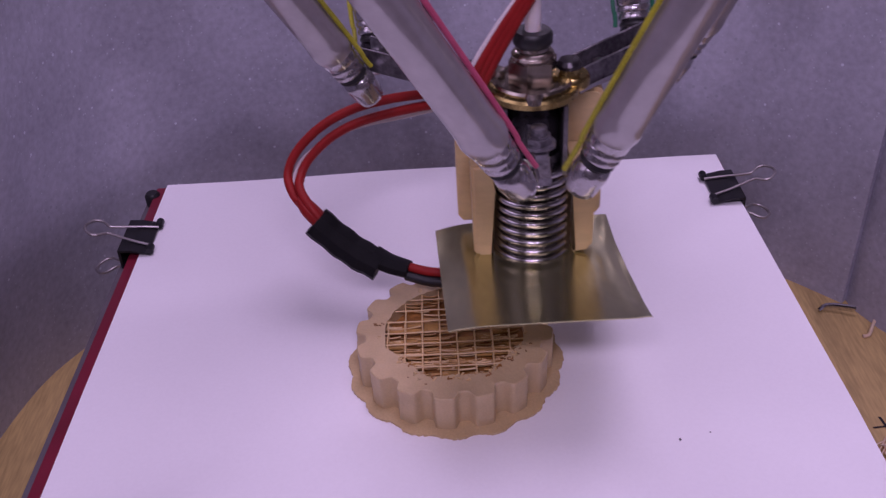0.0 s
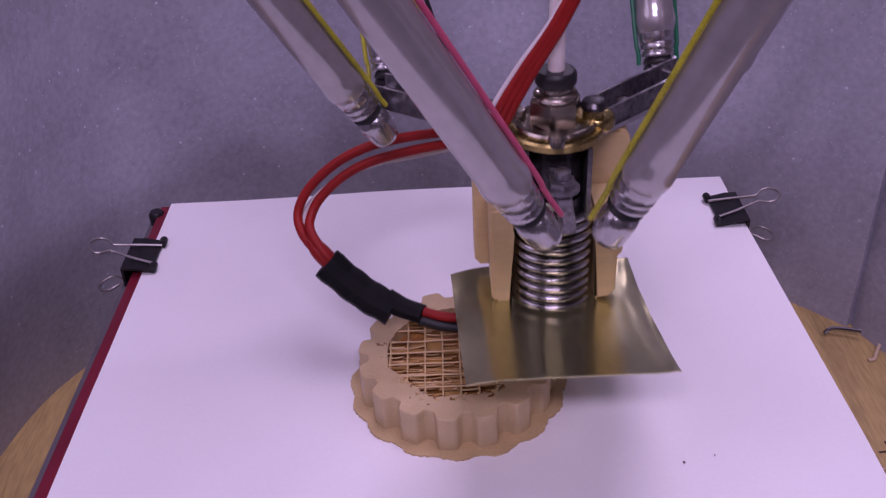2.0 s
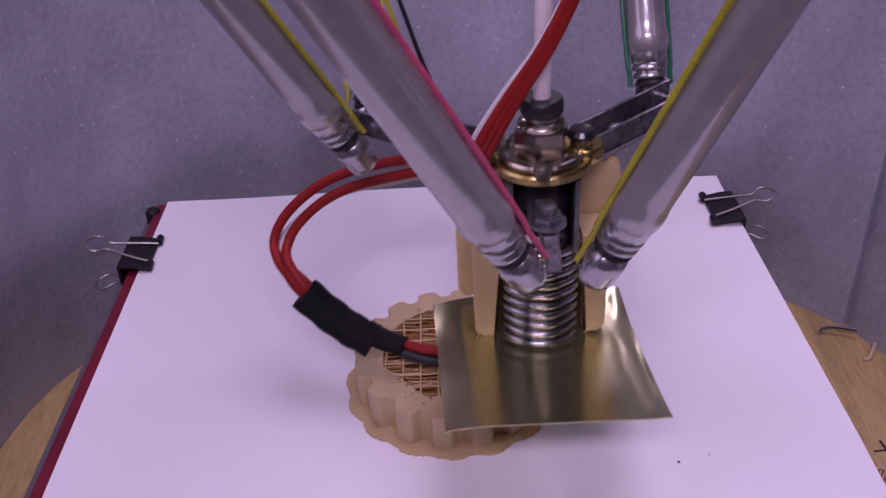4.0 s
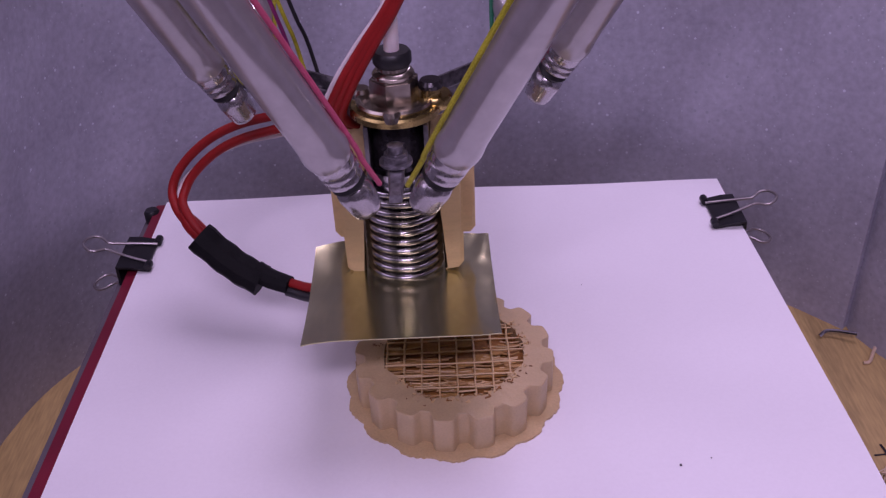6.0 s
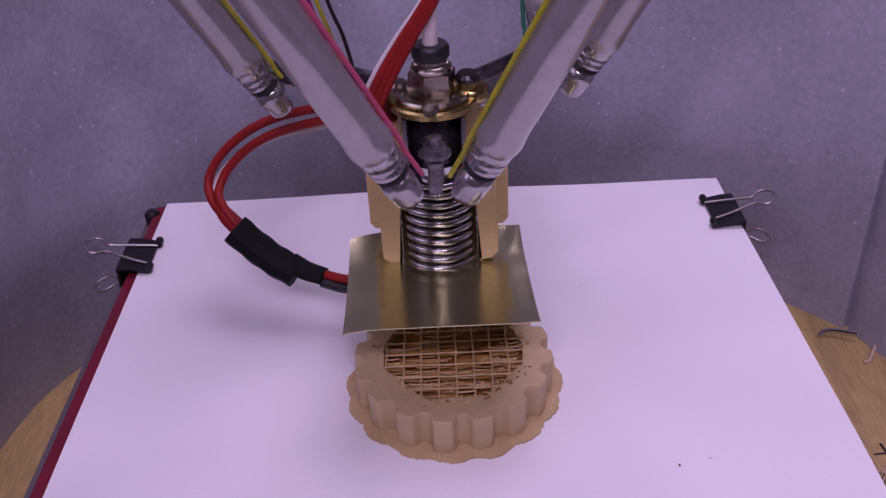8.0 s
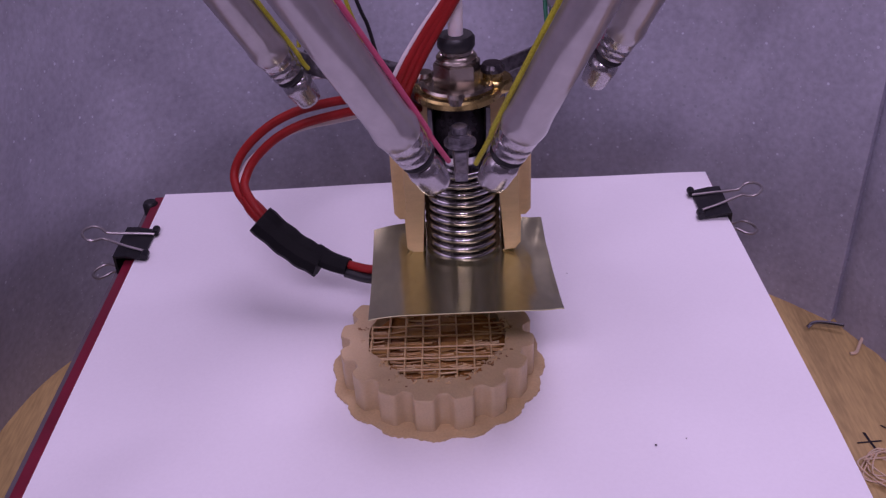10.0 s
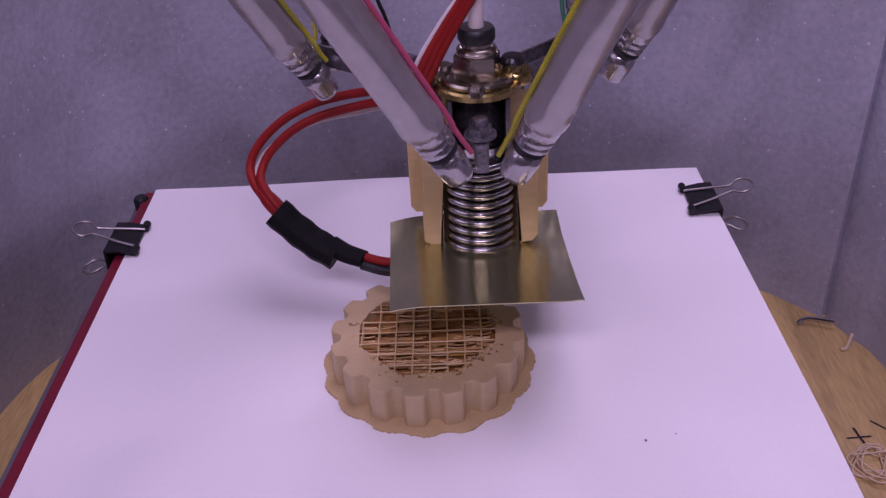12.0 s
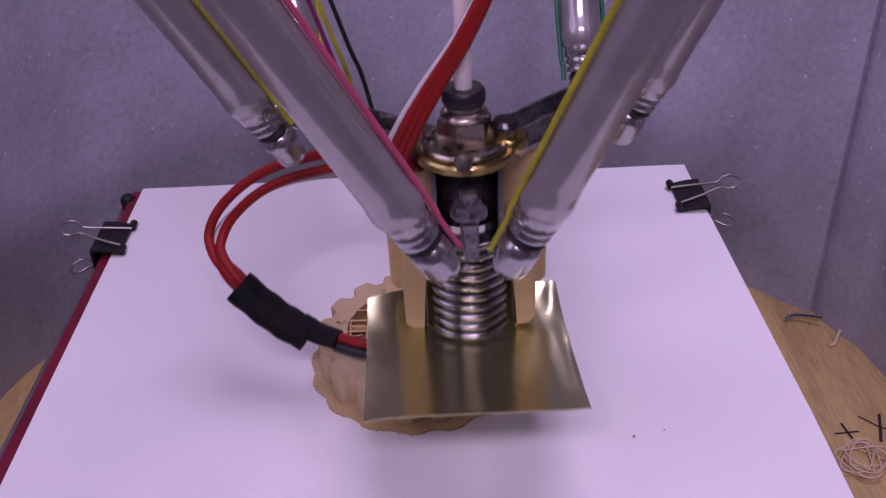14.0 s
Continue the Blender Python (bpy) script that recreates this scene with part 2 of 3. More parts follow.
# ---- printer bed and paper ----
def printer_bed():
    bed = tagged(empty("printer_bed", (0, -0.09, BENCH)), "red heated printer bed on a grey base over the bench", "printer bed")
    top = -BENCH
    part("bed_plate", block(bmesh.new(), (-0.1122, -0.17, top - 0.004), (0.1088, 0.0895, top - 0.0006), 0.0006), RED_BED, bed, "dark red bed plate")
    part("base_plate", block(bmesh.new(), (-0.1162, -0.172, top - 0.012), (0.1088, 0.0897, top - 0.0045), 0.0008), GREY_EDGE, bed, "grey edge plate")
    for x in (-0.09, 0.09):
        for y in (-0.14, 0.07):
            part("foot", lathe(bmesh.new(), [(0, 0), (0.006, 0), (0.006, top - 0.0135), (0, top - 0.0135)], pose(x, y, 0)), GREY_EDGE, bed)
    knob = bmesh.new()
    lathe(knob, [(0, 0), (0.0026, 0), (0.0030, 0.001), (0.0030, 0.005), (0.0022, 0.0062), (0, 0.0062)], pose(-0.1128, 0.0842, top - 0.0056), 20)
    part("corner_screw", knob, RUBBER, bed, "black corner screw head")
    return bed


printer_bed()


def paper_sheet():
    bm = bmesh.new()
    nx, ny = 60, 72
    W, L = 0.216, 0.279
    grid = []
    for j in range(ny + 1):
        row = []
        for i in range(nx + 1):
            x, y = -W / 2 + W * i / nx, -L * j / ny
            lift = 0.0011 * max(0.0, 1 + y / 0.03) ** 2 * (0.5 + 0.5 * math.sin(x * 42 + 2.0)) * (1 - (abs(x) / (W / 2)) ** 4)
            lift += 0.00012 * noise.noise(Vector((x * 30, y * 30, 3)))
            slant = -0.0020 * min(1.0, max(0.0, (-y - 0.02) / 0.12)) * max(0.0, x / (W / 2)) ** 2
            row.append(bm.verts.new((x - slant, y, lift + 0.0002)))
        grid.append(row)
    for a, c in zip(grid, grid[1:]):
        for i in range(nx):
            bm.faces.new((a[i], a[i + 1], c[i + 1], c[i]))
    down = bmesh.ops.extrude_face_region(bm, geom=bm.faces[:])
    for v in down["geom"]:
        if isinstance(v, bmesh.types.BMVert):
            v.co.z -= 0.0003
    return tagged(part("paper_sheet", bm, PAPER), "plain white paper sheet clipped over the printer bed", "paper")


paper_sheet()


# ---- binder clips ----
def binder_clip(name, place, turn, label):
    """Lies with its mouth along +x: spine at x = 0, jaws to x = 0.0115; width along y."""
    clip = tagged(empty(name), label, "binder clip", "binder clips on the bed")
    w = 0.0098
    bm = bmesh.new()
    # folded sheet: two jaws and the spine
    sect = [(0.0, -0.0085), (0.0002, 0.0032), (0.0045, 0.0030), (0.0108, 0.0016), (0.0108, 0.0010), (0.0045, 0.0022), (0.0011, 0.0023), (0.0009, -0.0078),
            (0.0045, -0.0070), (0.0108, -0.0052), (0.0108, -0.0058), (0.0045, -0.0079)]
    lo = [bm.verts.new((x, -w, z)) for x, z in sect]
    hi = [bm.verts.new((x, w, z)) for x, z in sect]
    n = len(sect)
    bm.faces.new(lo)
    bm.faces.new(hi[::-1])
    for k in range(n):
        bm.faces.new((lo[k], hi[k], hi[(k + 1) % n], lo[(k + 1) % n]))
    body = part("body", bm, BLACK_PAINT, clip, "black enamelled spring body", smooth=False)
    for z, s in ((0.0016, 1), (-0.0056, -1)):
        roll = bmesh.new()
        for y0, y1 in ((-w, -0.0062), (0.0062, w)):
            lathe(roll, [(0, y0), (0.0013, y0), (0.0014, y0 + 0.0004), (0.0014, y1 - 0.0004), (0.0013, y1), (0, y1)], pose(0.0112, 0, z + 0.0006 * s, -90), 14)
        part("lip", roll, BLACK_PAINT, body)
    for s in (1, -1):
        z0 = 0.0022 if s > 0 else -0.0062
        rise = 0.0052 if s > 0 else -0.0036
        out = 0.76 if s > 0 else 0.8
        pts = [(0.0112, 0.0058, z0), (0.004, 0.0043, z0 + rise * 0.30), (-0.0045 * out, 0.0022, z0 + rise * 0.66), (-0.0068 * out, 0.0024, z0 + rise * 0.76), (-0.0096 * out, 0.0042, z0 + rise * 0.88),
               (-0.0128 * out, 0.0043, z0 + rise), (-0.0154 * out, 0.0023, z0 + rise * 1.10), (-0.0162 * out, 0.0, z0 + rise * 1.12)]
        full = pts + [(x, -y, z) for x, y, z in pts[-2::-1]]
        part("handle", cable(bmesh.new(), glide(full, 6), 0.00052, 8), CLIP_WIRE, clip, "thin steel wire handle")
    clip.matrix_world = pose(*place, 0, 0, turn)
    return clip


binder_clip("binder_clip", (-0.1150, -0.0385, 0.0), 0, "black binder clip with steel handles on the red bed edge")
binder_clip("binder_clip", (0.1092, -0.0265, 0.0), 180, "black binder clip with steel handles at the bed corner")


# ---- the printed biscuit shape ----
CX, CY = 0.0017, -0.1110
TOP = 0.0118


def flute(a, r0, amp):
    c = math.cos(16 * (a - radians(-97.3)))
    return r0 + amp * math.tanh(2.8 * (c + 0.3))


def opening(a):
    """The ragged rim of the part not yet covered."""
    r = 0.0202
    u = math.sin(a)
    if u < -0.55:
        r = min(r, 0.0189 / max(0.6, -math.sin(a)) * 0.985)
    d = math.cos(a - radians(222))
    if d > 0.9:
        r = min(r, 0.0184 / d)
    d = math.cos(a - radians(318))
    if d > 0.9:
        r = min(r, 0.0186 / d)
    return r + 0.0004 * noise.noise(Vector((math.cos(a) * 9, math.sin(a) * 9, 1.7))) + 0.00022 * noise.noise(Vector((math.cos(a) * 40, math.sin(a) * 40, 5)))


# printed layers: height and how far each stands back
LAYERS = [(0.0, 0.0)]
layer_random = random.Random(8)
for layer in range(1, 23):
    LAYERS.append((layer * 0.0005, 0.00003 + layer_random.uniform(0, 0.00009) + (0.00006 if layer % 2 else 0.0)))
LAYERS += [(TOP - 0.0003, 0.00004), (TOP, 0.00030), (TOP, 0.0008), (TOP - 0.0001, 0.0013)]


def printed_biscuit():
    thing = tagged(empty("printed_biscuit", (CX, CY, 0.0003)), "half-printed tan fluted plastic disc with open lattice infill on the paper", "3D print")
    n = 16 * 24
    ang = [2 * math.pi * k / n for k in range(n)]
    bm = bmesh.new()

    def ring(f, z):
        return [bm.verts.new((f(a) * math.cos(a), f(a) * math.sin(a), z)) for a in ang]

    outer = [ring(lambda a, d=d: flute(a, 0.0271 - d, 0.0015), z) for z, d in LAYERS]
    mid = ring(lambda a: 0.0240 + 0.0002 * math.sin(5 * a), TOP - 0.00015)
    lip = ring(lambda a: opening(a), TOP - 0.0004 )
    lip2 = ring(lambda a: opening(a) + 0.0001, TOP - 0.0012)
    low = ring(lambda a: 0.0205, 0.0012)
    chain = outer + [mid, lip, lip2, low]
    for a, c in zip(chain, chain[1:]):
        for k in range(n):
            bm.faces.new((a[k], a[(k + 1) % n], c[(k + 1) % n], c[k]))
    bm.faces.new(outer[0][::-1])
    for v in mid + lip:
        v.co.z += 0.00012 * noise.noise(Vector((v.co.x * 900, v.co.y * 900, 2)))
    part("body", bm, PRINT, thing, "smooth tan fluted wall and ragged top skin")
    brim = bmesh.new()

    def edge(a):
        w = Vector((math.cos(a), math.sin(a), 0.3))
        return 0.0305 + 0.0013 * abs(math.cos(8 * (a - 0.35))) + 0.00045 * noise.noise(w * 30) + 0.00015 * noise.noise(w * 75) + 0.0003 * noise.noise(w * 6)

    prism(brim, [(edge(a) * math.cos(a), edge(a) * math.sin(a)) for a in ang], -0.0001, 0.0006, bevel=0.0001)
    part("brim", brim, BRIM, thing, "thin scalloped yellowish brim")
    part("infill_floor", prism(bmesh.new(), [(0.0205 * math.cos(a), 0.0205 * math.sin(a)) for a in ang[::4]], 0.0013, 0.0072), DEEP, thing, "lower layers seen through the lattice, browner to stand for shade")

    def chord(off):
        return math.sqrt(max(0.0, 0.0203 ** 2 - off ** 2))

    rnd = random.Random(4)
    pitch = 0.0050
    for k in range(-4, 5):
        off = k * pitch + 0.0008
        c = chord(off)
        if c > 0.004:
            part("infill_wall", cable(bmesh.new(), [Vector((off + rnd.uniform(-1, 1) * 0.00012, y, TOP - 0.0010)) for y in np.linspace(-c, c, 12)], 0.00025, 6), INFILL, thing)
            part("infill_wall", block(bmesh.new(), (off - 0.0002, -c, 0.0055), (off + 0.0002, c, TOP - 0.0030)), INFILL, thing)
        off = k * pitch + 0.0006
        c = chord(off)
        if c > 0.004:
            part("infill_wall", cable(bmesh.new(), [Vector((x, off + rnd.uniform(-1, 1) * 0.00012, TOP - 0.0008)) for x in np.linspace(-c, c, 12)], 0.00025, 6), INFILL, thing)
    # half-closed lower layers in single cells, in the shaded strand brown
    for i in range(-5, 5):
        for j in range(-5, 5):
            x0, y0 = i * pitch + 0.0008, j * pitch + 0.0006
            reach = max(math.hypot(x0 + a, y0 + b) for a in (0, pitch) for b in (0, pitch))
            back = y0 > 0.004
            if reach > 0.0206 or rnd.random() > (0.45 if back else 0.8):
                continue
            drop = rnd.uniform(0.0034, 0.0042) if back else rnd.uniform(0.0019, 0.0027)
            lo, hi = rnd.uniform(0.0, 0.35) * pitch, rnd.uniform(0.65, 1.0) * pitch
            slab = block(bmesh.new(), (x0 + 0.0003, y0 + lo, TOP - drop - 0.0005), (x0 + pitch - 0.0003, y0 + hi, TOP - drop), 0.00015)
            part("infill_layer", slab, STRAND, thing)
    # sagging strands, laid side by side in each row of cells, most in the shaded brown
    for row in range(-4, 5):
        for j in range(9):
            off = row * pitch + 0.0010 + 0.00046 * j + rnd.uniform(-1, 1) * 0.00008
            if abs(off) > 0.0198:
                continue
            c = chord(off)
            x = -c
            full = 0.62 if off < -0.004 else (0.36 if off < 0.006 else 0.22)
            if j > 6:
                full *= 0.72
            while x < c - 0.001:
                x1 = min(c, x + pitch * rnd.choice((1, 1, 1, 2, 2)) * rnd.uniform(0.9, 1.05))
                if rnd.random() < full:
                    z = TOP - rnd.uniform(0.0011, 0.0024)
                    sag = rnd.uniform(0.0001, 0.0007)
                    tilt = rnd.uniform(-1, 1) * 0.0002
                    pts = [Vector((x + (x1 - x) * u, off + tilt * (2 * u - 1), z - sag * 4 * u * (1 - u))) for u in np.linspace(0, 1, 6)]
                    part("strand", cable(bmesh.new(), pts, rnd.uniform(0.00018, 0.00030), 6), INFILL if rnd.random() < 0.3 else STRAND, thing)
                x = x1
    # loose curls along the rim, every fifth in the darker brown
    for k in range(80):
        a = rnd.choice((rnd.uniform(math.radians(215), math.radians(330)), rnd.uniform(math.radians(-45), math.radians(60)), rnd.uniform(0, 6.28)))
        r = opening(a) + rnd.uniform(-0.0004, 0.0022)
        p = Vector((r * math.cos(a), r * math.sin(a), TOP - 0.0002))
        pts = [p + Vector((rnd.uniform(-1, 1) * 0.0007, rnd.uniform(-1, 1) * 0.0007, rnd.uniform(-0.0002, 0.0003))) for _ in range(4)]
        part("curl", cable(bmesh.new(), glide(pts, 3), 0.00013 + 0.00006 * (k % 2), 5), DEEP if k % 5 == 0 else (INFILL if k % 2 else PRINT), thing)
    # dark brown bits laid in the skin paint the shade of small holes
    for cx, cy, spread, count in ((-0.0226, 0.0045, 0.0010, 8), (0.0150, -0.0132, 0.0010, 6), (0.0180, -0.0098, 0.0022, 6), (-0.006, -0.0193, 0.0040, 4)):
        for _ in range(count):
            x, y = cx + rnd.gauss(0, spread), cy + rnd.gauss(0, spread * 0.6)
            if math.hypot(x, y) > 0.0242 or math.hypot(x, y) < 0.0186:
                continue
            pts = [Vector((x + rnd.uniform(-1, 1) * 0.0006, y + rnd.uniform(-1, 1) * 0.0003, TOP - 0.00012)) for _ in range(3)]
            part("painted_pit", cable(bmesh.new(), glide(pts, 3), rnd.uniform(0.0001, 0.00022), 6), PIT_SHADE, thing)
    return thing


printed_biscuit()


# ---- print head ----
JOINT_Z = 0.0805
REACH, ARM = 0.2032, 0.45
RISER_FOOT = (-0.0150, -0.0020, 0.0820)


def print_head():
    """Its origin is on the nozzle's axis, at the level of the paper."""
    head = tagged(empty("print_head"), "moving 3D printer head with finned heat sink, brass plate and wires", "print head")
    # brass sheet, bent up towards the front
    bm = bmesh.new()
    nx, ny = 60, 44
    grid = []
    for j in range(ny + 1):
        row = []
        for i in range(nx + 1):
            u, v = -1 + 2 * i / nx, j / ny
            x = -0.0003 - 0.001 * v + (0.0247 + 0.0015 * v) * u
            y = -0.0465 + (0.0618 + 0.0044 * u) * v
            z = 0.0310 + 0.0111 * (1 - v) ** 1.6 - 0.0022 * u * v - 0.0006 * v * max(0.0, abs(u) - 0.35) ** 2 / 0.42
            z += 0.00016 * v * noise.noise(Vector((u * 2.2, v * 2.0, 4)))
            # the side edges are bent down a little, the right one crumpled
            z -= 0.0005 * (max(0.0, u - 0.84) / 0.16) ** 2 * v + 0.0012 * (max(0.0, -u - 0.58) / 0.42) ** 2
            z += min(1.0, max(0.0, (u - 0.66) / 0.3)) * (0.0008 * noise.noise(Vector((u * 5.5 + 1.3, v * 4.6, 7))) + 0.0002 * noise.noise(Vector((u * 14, v * 11, 2))))
            z += min(1.0, max(0.0, (-u - 0.6) / 0.4)) * 0.0003 * noise.noise(Vector((u * 6, v * 4, 11)))
            row.append((bm.verts.new((x, y, z)), bm.verts.new((x, y, z - 0.0003))))
        grid.append(row)
    for a, c in zip(grid, grid[1:]):
        for i in range(nx):
            bm.faces.new((a[i][0], a[i + 1][0], c[i + 1][0], c[i][0]))
            bm.faces.new((a[i][1], c[i][1], c[i + 1][1], a[i + 1][1]))
    for line in (grid[0], grid[-1], [g[0] for g in grid], [g[-1] for g in grid]):
        for p, q in zip(line, line[1:]):
            bm.faces.new((p[0], q[0], q[1], p[1]))
    part("brass_plate", bm, BRASS, head, "bent brushed brass sheet")
    # finned heat sink
    sink = part("heat_sink", lathe(bmesh.new(), [(0, 0.0325), (0.0080, 0.0325), (0.0080, 0.0650), (0, 0.0650)], seg=48), STEEL, head, "shiny turned steel core")
    for k in range(10):
        z = 0.0328 + 0.0030 * k
        fin = lathe(bmesh.new(), [(0.0070, z - 0.0001), (0.0103, z), (0.0107, z + 0.0002), (0.0109, z + 0.0008), (0.0107, z + 0.0014), (0.0103, z + 0.0017), (0.0070, z + 0.0018)], seg=56)
        part("fin", fin, FIN_STEEL, sink)
    part("neck", lathe(bmesh.new(), [(0, 0.0588), (0.0068, 0.0588), (0.0070, 0.0600), (0.0070, 0.0790), (0.0066, 0.0802), (0, 0.0802)], seg=40), BLACK_STEEL, sink, "black glossy neck")
    for s in (-1, 1):
        cheek = block(bmesh.new(), (s * 0.0077 - 0.0006, -0.0085, 0.0600), (s * 0.0077 + 0.0006, 0.0040, 0.0801), 0.0002)
        part("side_plate", cheek, DARK_STEEL, sink, "thin steel side plate")
    nozzle = lathe(bmesh.new(), [(0, 0.0128), (0.0006, 0.0128), (0.003, 0.016), (0.0035, 0.0165), (0.0035, 0.019), (0, 0.019)], seg=24)
    part("nozzle", nozzle, BRASS_RING, head)
    part("heater_block", block(bmesh.new(), (-0.009, -0.007, 0.019), (0.009, 0.009, 0.0285), 0.0006), ALU, head)
    part("heat_break", lathe(bmesh.new(), [(0, 0.0285), (0.003, 0.0285), (0.003, 0.0326), (0, 0.0326)], seg=20), STEEL, head)
    # printed mount: two front legs and a back slab
    for s in (-1, 1):
        leg = bmesh.new()
        outline = [(0.0112, 0.0322), (0.0150, 0.0328), (0.0166, 0.0350), (0.0168, 0.0620), (0.0100, 0.0620), (0.0100, 0.0560), (0.0112, 0.0545)]
        prism(leg, [(s * x, z if z > 0.04 or s > 0 else z - 0.0006) for x, z in outline], -0.006, 0.0052, pose(0, 0, 0, 90) @ pose(0, 0, 0), 0.0008)
        part("mount_leg", leg, MOUNT, head)
        cheek = bmesh.new()
        outline = [(0.0120, 0.0370), (0.0190, 0.0370), (0.0205, 0.0390), (0.0205, 0.0725), (0.0203, 0.0748), (0.0192, 0.0766), (0.0170, 0.0774), (0.0080, 0.0774), (0.0080, 0.0600)]
        prism(cheek, [(s * x, z) for x, z in outline], -0.0155, -0.0065, pose(0, 0, 0, 90), 0.0010)
        part("mount_cheek", cheek, MOUNT, head)
    part("mount_back", block(bmesh.new(), (-0.0078, 0.0085, 0.040), (0.0078, 0.0150, 0.0745), 0.0008), MOUNT, head)
    # flange, washer, fitting, collar, tube
    flange = part("flange", lathe(bmesh.new(), [(0, 0.0806), (0.0112, 0.0806), (0.0120, 0.0811), (0.0120, 0.0826), (0.0115, 0.0832), (0, 0.0832)], seg=48), BRASS_RING, head, "polished brass flange")
    part("flange_lobe", lathe(bmesh.new(), [(0, 0.0812), (0.0046, 0.0812), (0.0050, 0.0818), (0.0050, 0.0838), (0.0044, 0.0846), (0, 0.0847)], pose(0.0100, 0.0015, 0), 32), BRASS_RING, flange, "brass lobe round the side screw")
    part("washer", lathe(bmesh.new(), [(0.0060, 0.0833), (0.0102, 0.0833), (0.0103, 0.0840), (0.0098, 0.0846), (0.0090, 0.0847), (0.0084, 0.0843), (0.0082, 0.0838), (0.0060, 0.0838)], seg=40), NICKEL, head)
    fit_ = bmesh.new()
    prism(fit_, hexagon(0.0064), 0.0836, 0.0906, pose(0, 0, 0, 0, 0, 12), 0.0006)
    lathe(fit_, [(0, 0.0906), (0.0054, 0.0906), (0.0055, 0.0914), (0.0049, 0.0922), (0.0042, 0.0925), (0.0042, 0.0940), (0, 0.0940)], seg=32)
    fitting = part("tube_fitting", fit_, NICKEL, head, "nickel hexagon push fitting")
    part("collar", lathe(bmesh.new(), [(0, 0.0935), (0.0044, 0.0935), (0.0050, 0.0943), (0.0050, 0.0966), (0.0044, 0.0974), (0, 0.0974)], seg=32), RUBBER, fitting, "black release collar")
    part("feed_tube", cable(bmesh.new(), glide([(0, 0, 0.096), (0.0001, 0.0002, 0.11), (0.0004, 0.001, 0.13), (0.002, 0.004, 0.18), (0.005, 0.008, 0.24)]), 0.0020, 16), PTFE, head, "milky plastic feed tube")
    for x, y, big, hi in ((0.0094, 0.0005, 0.0029, 0.0880), (-0.0006, -0.0100, 0.0024, 0.0856), (-0.009, 0.004, 0.0026, 0.0860)):
        screw = bmesh.new()
        lathe(screw, [(0, 0.0825), (big, 0.0825), (big * 0.9, hi - 0.0016), (big, hi - 0.0014), (big * 0.8, hi - 0.0003), (0, hi)], pose(x, y, 0), 20)
        post = part("screw", screw, BRASS_RING if hi > 0.087 else NICKEL, flange)
        if hi > 0.087:
            part("screw_cap", lathe(bmesh.new(), [(0, hi - 0.0012), (big * 1.12, hi - 0.0012), (big * 1.15, hi - 0.0002), (big * 0.9, hi + 0.0008), (0, hi + 0.0010)], pose(x, y, 0), 20), BLACK_STEEL, post, "dark glossy cap")
    # three effector arms
    for ang, length, wide, half in ((270, 0.0300, 0.0026, 0.0), (36, 0.0478, 0.0042, 0.0104), (149, 0.0518, 0.0042, 0.0115)):
        arm = bmesh.new()
        m = pose(0, 0, 0, 0, 0, ang)
        front = half == 0
        high = 0.0058 if front else 0.0062
        sect = [(-wide, 0.0), (wide, 0.0), (wide, high), (wide - 0.0008, high), (wide - 0.0008, 0.0008), (-wide + 0.0008, 0.0008), (-wide + 0.0008, high), (-wide, high)]
        if front:
            sect = [(-wide, 0.0), (wide, 0.0), (wide, 0.0016), (wide - 0.0006, 0.0022), (-wide + 0.0006, 0.0022), (-wide, 0.0016)]
        za, zb = (0.0725, 0.0705) if front else (0.0772, 0.0795)
        drop = bmesh.new()
        a = [drop.verts.new((0.0066, y, za + z)) for y, z in sect]
        b = [drop.verts.new((length, y * (0.6 if front else 1), zb + z)) for y, z in sect]
        n = len(sect)
        drop.faces.new(a)
        drop.faces.new(b[::-1])
        for k in range(n):
            drop.faces.new((a[k], b[k], b[(k + 1) % n], a[(k + 1) % n]))
        add(arm, drop, m)
        beam = part("effector_arm", arm, DARK_STEEL, head, "narrow grey steel blade" if front else "dark steel channel arm")
        if not front:
            axle = bmesh.new()
            lathe(axle, [(0, -half), (0.0013, -half), (0.0013, half), (0, half)], m @ pose(length - 0.001, 0, JOINT_Z + 0.0005, 90), 14)
            part("axle", axle, STEEL, beam)
            lip = block(bmesh.new(), (0.016, -wide - 0.0006, 0.0766), (length - 0.003, -wide + 0.0002, 0.0780), 0.0002, m @ pose(0, 0, 0, 0, -2.6 if ang < 90 else -2.4))
            part("arm_lip", lip, STEEL, beam, "bright lower lip of the arm")
        seat = 0.0752 if front else 0.0785
        at = length * 0.54 if front else length * 0.5
        bolt = bmesh.new()
        lathe(bolt, [(0, seat - 0.0012), (0.0042, seat - 0.0012), (0.0042, seat - 0.0004), (0, seat - 0.0004)], m @ pose(at, 0, 0), 24)
        prism(bolt, hexagon(0.0034), seat - 0.0004, seat + 0.0018, m @ pose(at, 0, 0), 0.0005)
        lathe(bolt, [(0, seat + 0.0018), (0.0020, seat + 0.0018), (0.0020, seat + 0.0038), (0, seat + 0.0042)], m @ pose(at, 0, 0), 16)
        part("arm_bolt", bolt, DARK_STEEL if front else STEEL, beam)
    for x, y in ((0.0335, 0.0372), (-0.0420, 0.0372)):
        knuckle = lathe(bmesh.new(), [(0, 0.0738), (0.0034, 0.0738), (0.0042, 0.0748), (0.0042, 0.0800), (0.0036, 0.0815), (0, 0.0815)], pose(x, y, 0), 24)
        part("knuckle", knuckle, BLACK_STEEL, head, "dark glossy joint knuckle")
